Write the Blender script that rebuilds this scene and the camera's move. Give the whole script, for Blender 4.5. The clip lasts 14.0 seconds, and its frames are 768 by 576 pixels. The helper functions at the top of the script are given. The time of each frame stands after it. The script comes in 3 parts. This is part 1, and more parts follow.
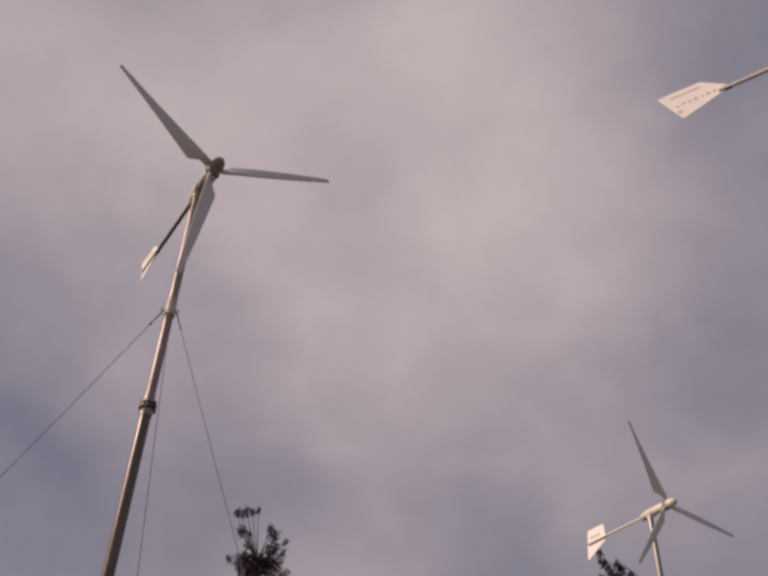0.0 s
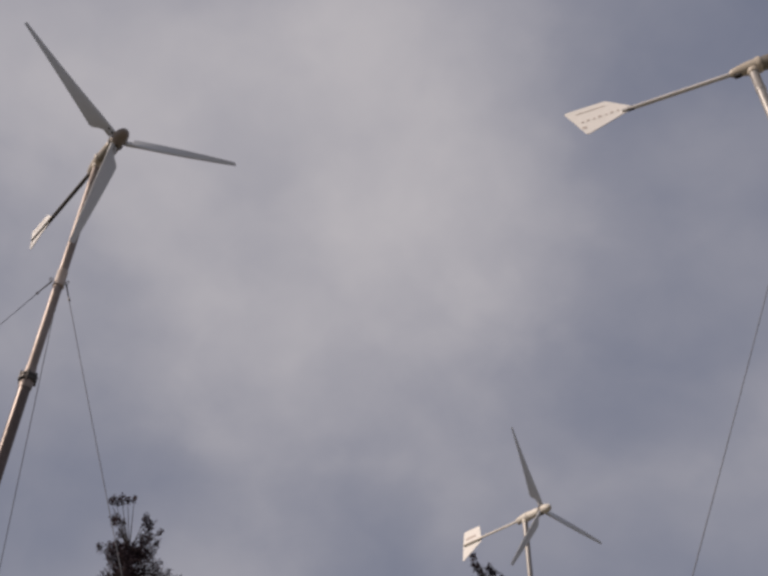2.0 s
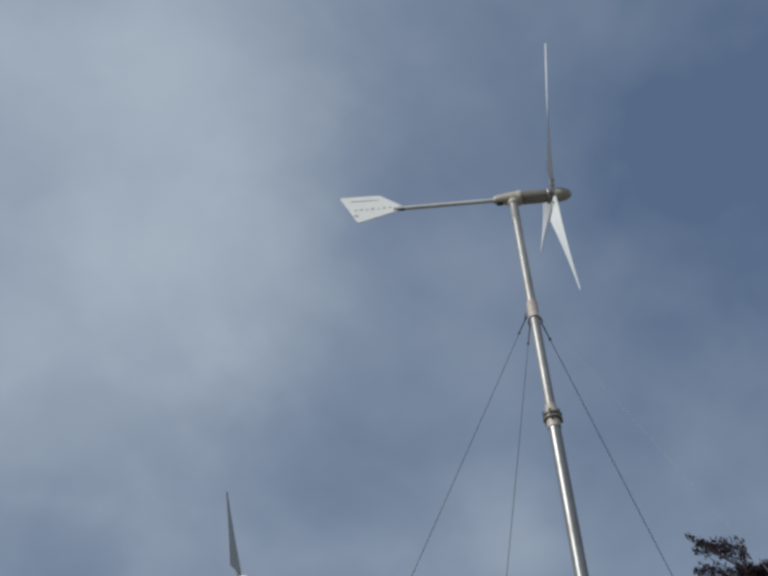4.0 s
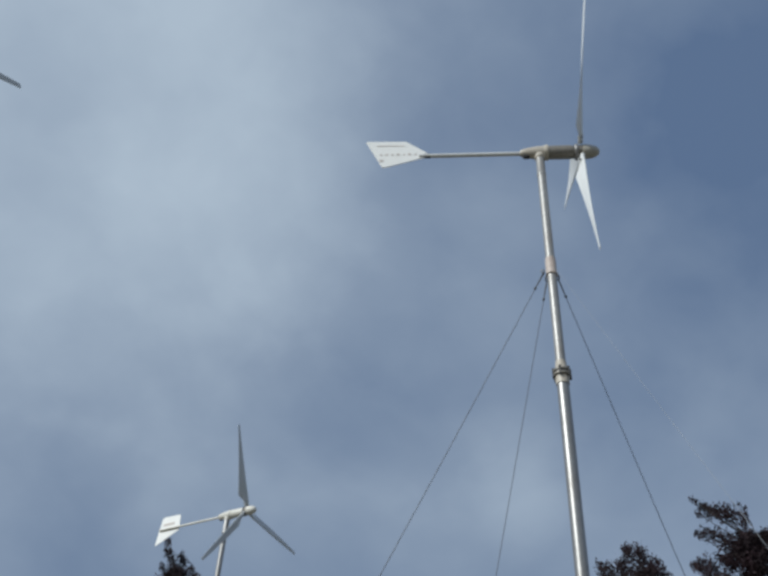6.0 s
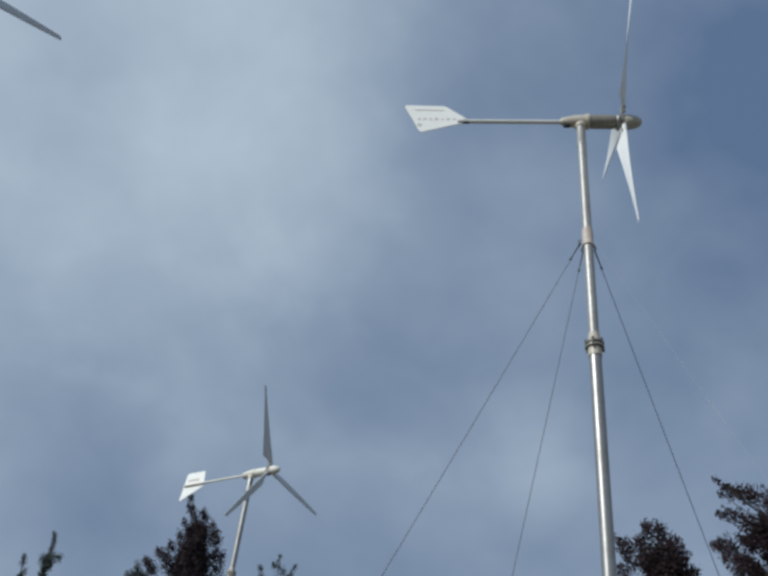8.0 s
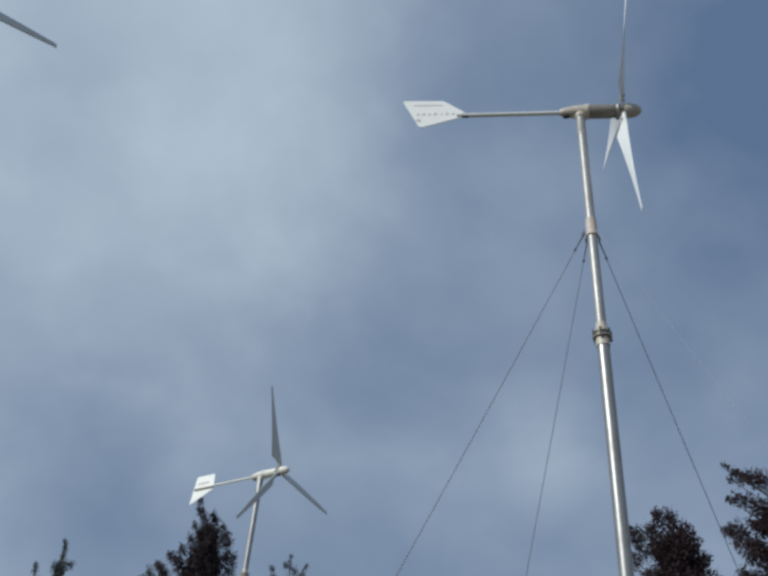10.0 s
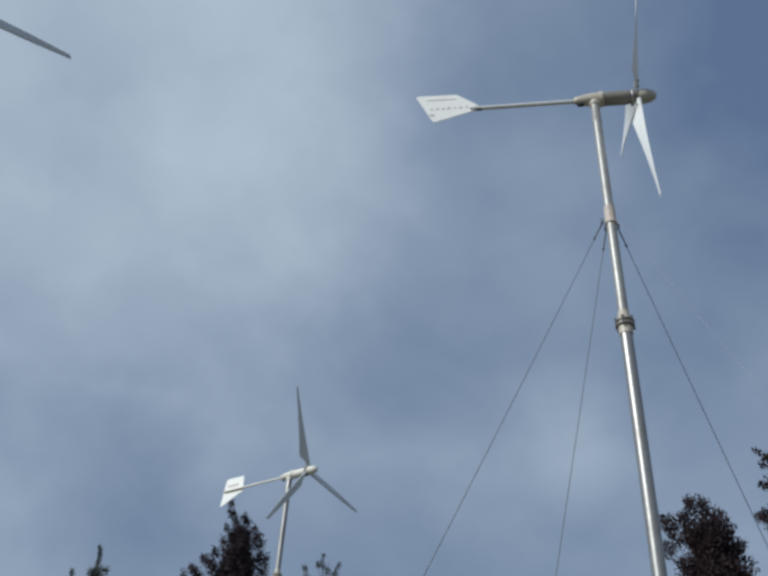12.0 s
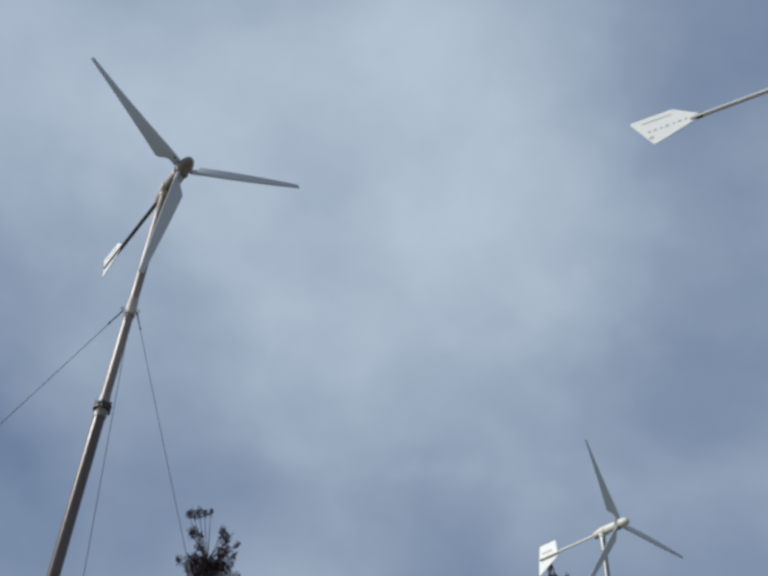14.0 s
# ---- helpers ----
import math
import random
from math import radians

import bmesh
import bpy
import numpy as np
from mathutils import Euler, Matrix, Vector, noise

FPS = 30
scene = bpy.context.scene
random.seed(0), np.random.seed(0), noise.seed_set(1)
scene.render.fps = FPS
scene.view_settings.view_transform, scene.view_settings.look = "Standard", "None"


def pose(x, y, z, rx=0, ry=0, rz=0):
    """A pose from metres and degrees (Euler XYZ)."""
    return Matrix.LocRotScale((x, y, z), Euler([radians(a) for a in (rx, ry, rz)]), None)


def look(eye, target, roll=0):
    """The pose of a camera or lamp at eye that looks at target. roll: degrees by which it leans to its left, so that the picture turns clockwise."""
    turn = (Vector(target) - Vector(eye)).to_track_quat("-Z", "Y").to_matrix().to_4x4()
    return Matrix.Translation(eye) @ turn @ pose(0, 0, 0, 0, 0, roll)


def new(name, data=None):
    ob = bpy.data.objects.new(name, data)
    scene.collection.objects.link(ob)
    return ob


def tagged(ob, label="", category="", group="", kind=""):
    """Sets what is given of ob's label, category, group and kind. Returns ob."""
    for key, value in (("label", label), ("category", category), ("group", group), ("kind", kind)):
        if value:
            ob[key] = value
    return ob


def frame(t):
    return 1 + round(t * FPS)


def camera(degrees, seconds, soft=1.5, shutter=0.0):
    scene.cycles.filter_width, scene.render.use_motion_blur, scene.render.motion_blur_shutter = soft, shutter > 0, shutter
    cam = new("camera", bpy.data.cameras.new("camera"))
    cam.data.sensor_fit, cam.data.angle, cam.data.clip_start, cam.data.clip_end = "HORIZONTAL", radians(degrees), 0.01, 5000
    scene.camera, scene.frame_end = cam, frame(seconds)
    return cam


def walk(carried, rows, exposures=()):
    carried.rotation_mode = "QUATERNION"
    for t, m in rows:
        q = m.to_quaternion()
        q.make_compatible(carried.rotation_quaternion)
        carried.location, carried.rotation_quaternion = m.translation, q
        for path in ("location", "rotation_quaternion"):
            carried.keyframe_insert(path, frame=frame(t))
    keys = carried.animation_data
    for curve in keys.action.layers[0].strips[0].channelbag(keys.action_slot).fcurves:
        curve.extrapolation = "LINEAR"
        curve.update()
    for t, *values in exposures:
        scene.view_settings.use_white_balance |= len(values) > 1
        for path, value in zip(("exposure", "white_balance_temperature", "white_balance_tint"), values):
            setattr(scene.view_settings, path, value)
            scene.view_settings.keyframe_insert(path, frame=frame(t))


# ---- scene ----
# The camera stands at eye height and turns, swaying a little in the hand:
# seconds, heading (clockwise from +y), tilt, roll in degrees, sway in metres.
EYE = Vector((0.0, 0.0, 1.6))
TURNS = [
    (0.0, 17.02, 39.52, 2.20, 0.007, -0.033, 0.010),
    (0.5, 18.00, 38.66, 1.57, -0.023, 0.008, 0.028),
    (1.0, 18.70, 38.39, 0.23, 0.004, 0.017, -0.007),
    (1.5, 20.58, 39.25, 1.03, 0.016, 0.036, -0.062),
    (1.8, 23.50, 39.50, 1.09, 0.031, 0.002, -0.076),
    (2.0, 25.86, 39.68, 0.96, 0.001, 0.007, -0.031),
    (2.2, 28.57, 40.79, 1.53, 0.010, 0.016, -0.022),
    (2.3, 30.21, 40.89, 1.79, 0.002, 0.007, -0.003),
    (2.4, 32.16, 41.14, 1.65, -0.013, 0.006, -0.001),
    (2.5, 33.66, 41.37, 1.84, -0.001, -0.003, -0.011),
    (2.6, 34.98, 41.71, 1.86, 0.005, -0.020, -0.004),
    (2.8, 38.23, 43.08, 1.44, 0.004, -0.009, 0.013),
    (3.0, 41.82, 44.34, 0.39, -0.001, -0.001, -0.001),
    (3.2, 45.38, 44.23, -0.41, 0.008, 0.004, 0.006),
    (5.3, 48.06, 42.97, -1.70, 0.011, -0.037, 0.022),
    (5.5, 48.06, 42.72, -1.69, 0.011, -0.040, 0.019),
    (5.8, 47.13, 41.49, 0.11, 0.021, -0.054, 0.035),
    (6.0, 45.54, 39.95, 3.51, 0.012, -0.043, 0.008),
    (6.5, 45.19, 38.78, 4.68, 0.012, 0.013, 0.002),
    (7.0, 44.93, 38.56, 4.64, 0.001, 0.012, -0.007),
    (7.5, 43.97, 38.79, 7.75, -0.004, 0.007, -0.008),
    (8.0, 43.53, 37.73, 6.91, 0.011, 0.006, -0.001),
    (8.2, 43.04, 37.51, 6.06, 0.007, 0.002, -0.007),
    (10.3, 43.35, 37.62, 4.85, -0.005, 0.027, 0.004),
    (10.5, 42.60, 37.84, 4.66, -0.016, 0.022, -0.009),
    (11.0, 41.99, 37.77, 5.04, -0.009, 0.019, -0.013),
    (11.5, 41.52, 37.38, 4.95, -0.019, 0.017, -0.022),
    (12.0, 41.63, 37.22, 3.94, 0.009, 0.016, 0.000),
    (12.5, 39.76, 37.44, 3.88, 0.011, -0.001, -0.008),
    (13.0, 38.01, 36.55, 3.69, 0.001, -0.018, 0.007),
    (13.2, 37.98, 36.07, 2.50, -0.002, -0.009, 0.032),
    (13.5, 32.96, 37.80, 2.09, -0.015, 0.000, 0.012),
    (13.7, 27.12, 38.83, 1.92, 0.008, -0.054, 0.061),
    (13.8, 24.66, 39.07, 2.69, 0.007, -0.044, 0.077),
    (14.0, 20.00, 39.94, 3.10, 0.003, -0.029, 0.061),
]


def aim(heading, tilt):
    h, t = radians(heading), radians(tilt)
    return Vector((math.sin(h) * math.cos(t), math.cos(h) * math.cos(t), math.sin(t)))


cam = camera(47.64, 14.0, soft=3.2)
walk(cam, [(t, look(EYE + Vector(sway), EYE + Vector(sway) + aim(h, p), r)) for t, h, p, r, *sway in TURNS],
     exposures=[(0.0, -0.12, 8550, 34), (1.0, -0.12, 8350, 32), (1.5, -0.11, 7950, 26), (2.0, -0.13, 7550, 21), (2.5, -0.23, 7000, 15),
                (3.0, -0.26, 6350, 9), (5.5, -0.05, 6050, 5), (6.5, 0.0, 6000, 4), (13.2, 0.02, 6000, 4), (14.0, 0.10, 6100, 6)])

# ---- sky, sun ----
SUN_HEADING, SUN_HEIGHT = 281.0, 33.0


def node(tree, kind, **values):
    n = tree.nodes.new(kind)
    for k, v in values.items():
        if k == "operation":
            n.operation = v
        else:
            n.inputs[k.replace("_", " ")].default_value = v
    return n


def make_sky():
    world = bpy.data.worlds.new("overcast_sky")
    world.use_nodes = True
    scene.world = world
    t = world.node_tree
    t.nodes.clear()
    out = t.nodes.new("ShaderNodeOutputWorld")
    back = t.nodes.new("ShaderNodeBackground")
    blue = t.nodes.new("ShaderNodeTexSky")
    blue.sky_type, blue.sun_disc = "NISHITA", False
    blue.sun_elevation, blue.sun_rotation = radians(SUN_HEIGHT), radians(SUN_HEADING)
    coord = t.nodes.new("ShaderNodeTexCoord")
    way = coord.outputs["Generated"]

    def maths(op, a, b=None):
        n = t.nodes.new("ShaderNodeMath")
        n.operation = op
        for i, v in enumerate((a, b)):
            if v is None:
                continue
            if isinstance(v, (int, float)):
                n.inputs[i].default_value = v
            else:
                t.links.new(v, n.inputs[i])
        return n.outputs[0]

    def noise_of(scale, detail, stretch, shift):
        m = t.nodes.new("ShaderNodeMapping")
        m.inputs["Scale"].default_value, m.inputs["Location"].default_value = stretch, shift
        t.links.new(way, m.inputs["Vector"])
        n = t.nodes.new("ShaderNodeTexNoise")
        n.inputs["Scale"].default_value, n.inputs["Detail"].default_value, n.inputs["Roughness"].default_value = scale, detail, 0.48
        n.inputs["Distortion"].default_value = 0.4
        t.links.new(m.outputs[0], n.inputs["Vector"])
        return n.outputs["Fac"]

    # broad cloud banks: heading, height, reach, thickness
    cover = maths("MULTIPLY_ADD", noise_of(2.6, 4.0, (1, 1, 1.1), (3.1, 0.4, 1.7)), 0.75)
    cover.node.inputs[2].default_value = 0.08
    fine = maths("MULTIPLY", maths("SUBTRACT", noise_of(7.0, 5.0, (1, 1, 1.3), (0.3, 2.2, 0.6)), 0.5), 0.28)
    cover = maths("ADD", cover, fine)
    wisps = maths("MULTIPLY", maths("SUBTRACT", noise_of(13.0, 5.0, (1, 1, 1.3), (1.9, 0.7, 3.3)), 0.5), 0.17)
    cover = maths("ADD", cover, wisps)
    # ragged edges for the banks
    ragged = t.nodes.new("ShaderNodeTexNoise")
    ragged.inputs["Scale"].default_value, ragged.inputs["Detail"].default_value = 9.0, 5.0
    t.links.new(way, ragged.inputs["Vector"])
    centred = t.nodes.new("ShaderNodeVectorMath")
    centred.operation = "SUBTRACT"
    centred.inputs[1].default_value = (0.5, 0.5, 0.5)
    t.links.new(ragged.outputs["Color"], centred.inputs[0])
    bent = t.nodes.new("ShaderNodeVectorMath")
    bent.operation = "MULTIPLY_ADD"
    bent.inputs[1].default_value = (0.11, 0.11, 0.08)
    t.links.new(centred.outputs[0], bent.inputs[0])
    t.links.new(way, bent.inputs[2])
    for heading, height, reach, amount in CLOUD_BANKS:
        d = t.nodes.new("ShaderNodeVectorMath")
        d.operation = "DISTANCE"
        t.links.new(bent.outputs[0], d.inputs[0])
        d.inputs[1].default_value = aim(heading, height)
        r = t.nodes.new("ShaderNodeMapRange")
        r.interpolation_type = "SMOOTHSTEP"
        r.inputs["From Min"].default_value, r.inputs["From Max"].default_value = 0.0, reach
        r.inputs["To Min"].default_value, r.inputs["To Max"].default_value = amount, 0.0
        t.links.new(d.outputs["Value"], r.inputs["Value"])
        cover = maths("ADD", cover, r.outputs[0])
    ramp = t.nodes.new("ShaderNodeValToRGB")
    e = ramp.color_ramp
    e.elements[0].position, e.elements[0].color = 0.0, (0.125, 0.175, 0.285, 1)
    e.elements[1].position, e.elements[1].color = 1.0, (0.50, 0.555, 0.63, 1)
    mid = e.elements.new(0.5)
    mid.color = (0.285, 0.335, 0.43, 1)
    t.links.new(cover, ramp.inputs[0])
    scale = t.nodes.new("ShaderNodeVectorMath")
    scale.operation = "SCALE"
    scale.inputs["Scale"].default_value = 0.06
    t.links.new(blue.outputs[0], scale.inputs[0])
    mix = t.nodes.new("ShaderNodeMix")
    mix.data_type = "RGBA"
    mix.inputs["Factor"].default_value = 0.88
    t.links.new(scale.outputs[0], mix.inputs["A"])
    t.links.new(ramp.outputs[0], mix.inputs["B"])
    t.links.new(mix.outputs["Result"], back.inputs["Color"])
    back.inputs["Strength"].default_value = 1.0
    t.links.new(back.outputs[0], out.inputs["Surface"])


CLOUD_BANKS = [(82.6, 47.9, 0.45, -0.49), (-16.1, 46.7, 0.42, 0.28), (15.2, 45.0, 0.39, 0.75), (-1.8, 31.7, 0.31, -0.61), (59.1, 33.7, 0.24, -0.15), (30.3, 40.0, 0.24, 0.11),
               (-2.6, 30.2, 0.22, 0.68), (15.3, 45.4, 0.20, -0.43), (28.7, 61.6, 0.20, 0.16), (50.0, 47.7, 0.19, -0.21), (44.4, 32.9, 0.19, -0.24), (25.7, 20.9, 0.18, -0.27),
               (5.6, 52.8, 0.17, -0.14), (9.5, 32.6, 0.17, 0.16), (55.8, 58.6, 0.15, -0.07), (-4.7, 24.9, 0.13, -0.24), (55.3, 44.2, 0.13, 0.21), (-8.1, 29.2, 0.13, -0.29),
               (19.2, 38.6, 0.13, -0.12), (67.0, 34.9, 0.12, -0.10), (56.3, 27.7, 0.11, 0.20), (43.2, 46.7, 0.11, 0.18), (74.1, 49.6, 0.10, -0.07), (10.6, 28.0, 0.08, -0.10)]
make_sky()
sun_data = bpy.data.lights.new("sun", "SUN")
sun_data.energy, sun_data.angle, sun_data.color = 3.3, radians(1.2), (1.0, 0.965, 0.905)
sun = new("sun", sun_data)
sun.matrix_world = look(aim(SUN_HEADING, SUN_HEIGHT) * 60, (0, 0, 0))


# ---- materials ----
def material(name, colour, rough=0.5, metal=0.0, grain=60.0, spread=0.12, stain=4.0, stain_spread=0.15, bump=0.1, second=None, by_island=0.0, gloss=0.5):
    """A surface with fine grain and broad stains; second is the stain's colour."""
    m = bpy.data.materials.new(name)
    m.use_nodes = True
    t = m.node_tree
    bsdf = t.nodes["Principled BSDF"]
    coord = t.nodes.new("ShaderNodeTexCoord")
    fine = node(t, "ShaderNodeTexNoise", Scale=grain, Detail=5.0, Roughness=0.6)
    broad = node(t, "ShaderNodeTexNoise", Scale=stain, Detail=4.0, Roughness=0.65)
    for n in (fine, broad):
        t.links.new(coord.outputs["Object"], n.inputs["Vector"])
    dark = [c * (1 - spread) for c in colour]
    light = [min(1, c * (1 + spread)) for c in colour]
    r1 = t.nodes.new("ShaderNodeValToRGB")
    r1.color_ramp.elements[0].position, r1.color_ramp.elements[0].color = 0.3, (*dark, 1)
    r1.color_ramp.elements[1].position, r1.color_ramp.elements[1].color = 0.7, (*light, 1)
    t.links.new(fine.outputs["Fac"], r1.inputs[0])
    r2 = t.nodes.new("ShaderNodeMapRange")
    r2.inputs["From Min"].default_value, r2.inputs["From Max"].default_value = 0.48, 0.72
    r2.inputs["To Max"].default_value = stain_spread
    t.links.new(broad.outputs["Fac"], r2.inputs["Value"])
    mix = t.nodes.new("ShaderNodeMix")
    mix.data_type = "RGBA"
    mix.inputs["B"].default_value = (*(second or [c * 0.45 for c in colour]), 1)
    t.links.new(r2.outputs[0], mix.inputs["Factor"])
    t.links.new(r1.outputs[0], mix.inputs["A"])
    colour_out = mix.outputs["Result"]
    if by_island:
        geo = t.nodes.new("ShaderNodeNewGeometry")
        hsv = t.nodes.new("ShaderNodeHueSaturation")
        vr = t.nodes.new("ShaderNodeMapRange")
        vr.inputs["To Min"].default_value, vr.inputs["To Max"].default_value = 1 - by_island, 1 + by_island
        t.links.new(geo.outputs["Random Per Island"], vr.inputs["Value"])
        t.links.new(vr.outputs[0], hsv.inputs["Value"])
        t.links.new(colour_out, hsv.inputs["Color"])
        colour_out = hsv.outputs[0]
    t.links.new(colour_out, bsdf.inputs["Base Color"])
    rr = t.nodes.new("ShaderNodeMapRange")
    rr.inputs["To Min"].default_value, rr.inputs["To Max"].default_value = max(0.05, rough - 0.1), min(1, rough + 0.12)
    t.links.new(broad.outputs["Fac"], rr.inputs["Value"])
    t.links.new(rr.outputs[0], bsdf.inputs["Roughness"])
    bsdf.inputs["Metallic"].default_value = metal
    bsdf.inputs["Specular IOR Level"].default_value = gloss
    if bump:
        b = node(t, "ShaderNodeBump", Strength=bump, Distance=0.004)
        t.links.new(fine.outputs["Fac"], b.inputs["Height"])
        t.links.new(b.outputs[0], bsdf.inputs["Normal"])
    return m


GALVANISED = material("galvanised_steel", (0.30, 0.293, 0.285), 0.42, 0.65, 45, 0.12, 5, 0.4, 0.06, (0.19, 0.165, 0.14))
DULL_STEEL = material("dull_weathered_steel", (0.35, 0.34, 0.325), 0.46, 0.45, 45, 0.12, 6, 0.45, 0.06, (0.22, 0.18, 0.15))
RUSTED = material("brown_weathered_steel", (0.12, 0.095, 0.083), 0.30, 0.45, 45, 0.15, 6, 0.5, 0.08, (0.085, 0.06, 0.05))
WEATHERED = material("tan_weathered_steel", (0.27, 0.225, 0.20), 0.46, 0.4, 45, 0.15, 6, 0.5, 0.08, (0.16, 0.12, 0.10))
BOOM = material("light_grey_boom_paint", (0.70, 0.69, 0.67), 0.30, 0.1, 45, 0.08, 6, 0.3, 0.05)
COLLAR = material("faded_pinkish_paint", (0.50, 0.42, 0.37), 0.5, 0.0, 50, 0.1, 14, 0.5, 0.08, (0.30, 0.22, 0.18))
CREAM = material("weathered_cream_paint", (0.49, 0.44, 0.37), 0.45, 0.0, 50, 0.08, 9, 0.4, 0.08, (0.32, 0.26, 0.20))
PALE = material("pale_casing_paint", (0.70, 0.67, 0.60), 0.42, 0.0, 50, 0.06, 9, 0.3, 0.06, (0.42, 0.36, 0.29))
CASTING = material("grey_brown_casting", (0.23, 0.21, 0.18), 0.5, 0.25, 60, 0.15, 12, 0.4, 0.15, (0.14, 0.12, 0.10))
WHITE_BLADE = material("white_gelcoat", (0.80, 0.80, 0.79), 0.34, 0.0, 30, 0.03, 3, 0.15, 0.03, (0.52, 0.51, 0.47))
GREY_BLADE = material("grey_gelcoat", (0.56, 0.57, 0.57), 0.34, 0.0, 30, 0.04, 3, 0.2, 0.03, (0.40, 0.40, 0.38))
WHITE_PAINT = material("white_sheet_paint", (0.83, 0.82, 0.79), 0.4, 0.0, 35, 0.03, 5, 0.15, 0.03, (0.6, 0.57, 0.5))
MARKING = material("faded_brown_marking", (0.56, 0.50, 0.46), 0.5, 0.0, 60, 0.1, 20, 0.3, 0.0)
DARK_STEEL = material("dark_steel", (0.09, 0.085, 0.08), 0.5, 0.6, 80, 0.2, 20, 0.3, 0.1)
NOSE = material("grey_cream_nose_paint", (0.46, 0.43, 0.37), 0.3, 0.0, 40, 0.08, 8, 0.3, 0.04)
WIRE = material("wire_rope", (0.17, 0.18, 0.20), 0.75, 0.2, 300, 0.25, 6, 0.2, 0.2)
BRIGHT_WIRE = material("pale_wire", (0.26, 0.28, 0.31), 0.6, 0.0, 300, 0.1, 6, 0.15, 0.1)
BROWN_NOSE = material("brown_nose_paint", (0.27, 0.225, 0.20), 0.3, 0.0, 40, 0.08, 8, 0.3, 0.04)
BARK = material("dark_bark", (0.045, 0.036, 0.032), 0.9, 0.0, 25, 0.35, 4, 0.4, 0.6)
LEAF = material("dry_dark_leaves", (0.034, 0.024, 0.027), 0.6, 0.0, 8, 0.25, 1.6, 0.7, 0.0, (0.044, 0.020, 0.026), 0.4, 0.1)
NEEDLE = material("dark_green_foliage", (0.040, 0.030, 0.034), 0.6, 0.0, 8, 0.25, 1.6, 0.7, 0.0, (0.044, 0.026, 0.034), 0.4, 0.1)
# leaves of the far trees, with the haze of distance mixed into their colour
HAZED_GREEN = material("hazed_grey_green_foliage", (0.085, 0.098, 0.090), 0.6, 0.0, 8, 0.25, 1.6, 0.6, 0.0, (0.06, 0.075, 0.075), 0.35, 0.1)
PURPLE_BROWN = material("purple_brown_foliage", (0.060, 0.042, 0.048), 0.6, 0.0, 8, 0.25, 1.6, 0.7, 0.0, (0.055, 0.034, 0.042), 0.4, 0.1)
EARTH = material("dry_grass_earth", (0.13, 0.12, 0.09), 0.95, 0.0, 14, 0.35, 0.25, 0.6, 0.5, (0.18, 0.155, 0.115))
CONCRETE = material("rough_concrete", (0.33, 0.32, 0.30), 0.9, 0.0, 40, 0.15, 5, 0.3, 0.4)


# ---- mesh helpers ----
def part(name, bm, mat, parent=None, label="", smooth=True):
    """Links a bmesh as one mesh object under parent."""
    bmesh.ops.recalc_face_normals(bm, faces=bm.faces)
    me = bpy.data.meshes.new(name)
    bm.to_mesh(me)
    bm.free()
    me.materials.append(mat)
    if smooth:
        me.shade_smooth()
        me.set_sharp_from_angle(angle=radians(38))
    ob = new(name, me)
    ob.parent = parent
    return tagged(ob, label)


def empty(name, m):
    ob = new(name)
    ob.empty_display_size = 0.2
    ob.matrix_world = m
    return ob


def lathe(profile, m=Matrix(), sides=28, bm=None):
    """A turned solid: (radius, height) pairs round the local z axis of m."""
    bm = bm or bmesh.new()
    rings = []
    for r, z in profile:
        if r < 1e-6:
            rings.append([bm.verts.new(m @ Vector((0, 0, z)))])
        else:
            rings.append([bm.verts.new(m @ Vector((r * math.cos(2 * math.pi * k / sides), r * math.sin(2 * math.pi * k / sides), z))) for k in range(sides)])
    for a, b in zip(rings, rings[1:]):
        for k in range(sides):
            q = [a[k % len(a)], a[(k + 1) % len(a)], b[(k + 1) % len(b)], b[k % len(b)]]
            q = [v for i, v in enumerate(q) if v not in q[:i]]
            if len(q) > 2:
                bm.faces.new(q)
    for r in (rings[0], rings[-1]):
        if len(r) > 2:
            bm.faces.new(r)
    return bm


def tube(points, radius, sides=8, bm=None, end=None):
    """A round bar through points, tapering to the radius end."""
    bm = bm or bmesh.new()
    end = radius if end is None else end
    rings, last = [], len(points) - 1
    for i, p in enumerate(points):
        d = (Vector(points[min(i + 1, last)]) - Vector(points[max(i - 1, 0)])).normalized()
        u = d.cross(Vector((0, 0, 1)) if abs(d.z) < 0.95 else Vector((1, 0, 0))).normalized()
        v = d.cross(u)
        r = radius + (end - radius) * i / last
        rings.append([bm.verts.new(Vector(p) + r * (math.cos(2 * math.pi * k / sides) * u + math.sin(2 * math.pi * k / sides) * v)) for k in range(sides)])
    for a, b in zip(rings, rings[1:]):
        for k in range(sides):
            bm.faces.new((a[k], a[(k + 1) % sides], b[(k + 1) % sides], b[k]))
    bm.faces.new(rings[0])
    bm.faces.new(rings[-1])
    return bm


def plate(outline, thick, m=Matrix(), bevel=0.002):
    """A flat sheet with eased edges: outline in local x, z; thickness along y."""
    bm = bmesh.new()
    front = [bm.verts.new(m @ Vector((x, -thick / 2, z))) for x, z in outline]
    back = [bm.verts.new(m @ Vector((x, thick / 2, z))) for x, z in outline]
    bm.faces.new(front)
    bm.faces.new(back)
    for k in range(len(outline)):
        j = (k + 1) % len(outline)
        bm.faces.new((front[k], front[j], back[j], back[k]))
    if bevel:
        bmesh.ops.bevel(bm, geom=list(bm.edges), offset=bevel, segments=1, affect="EDGES")
    return bm


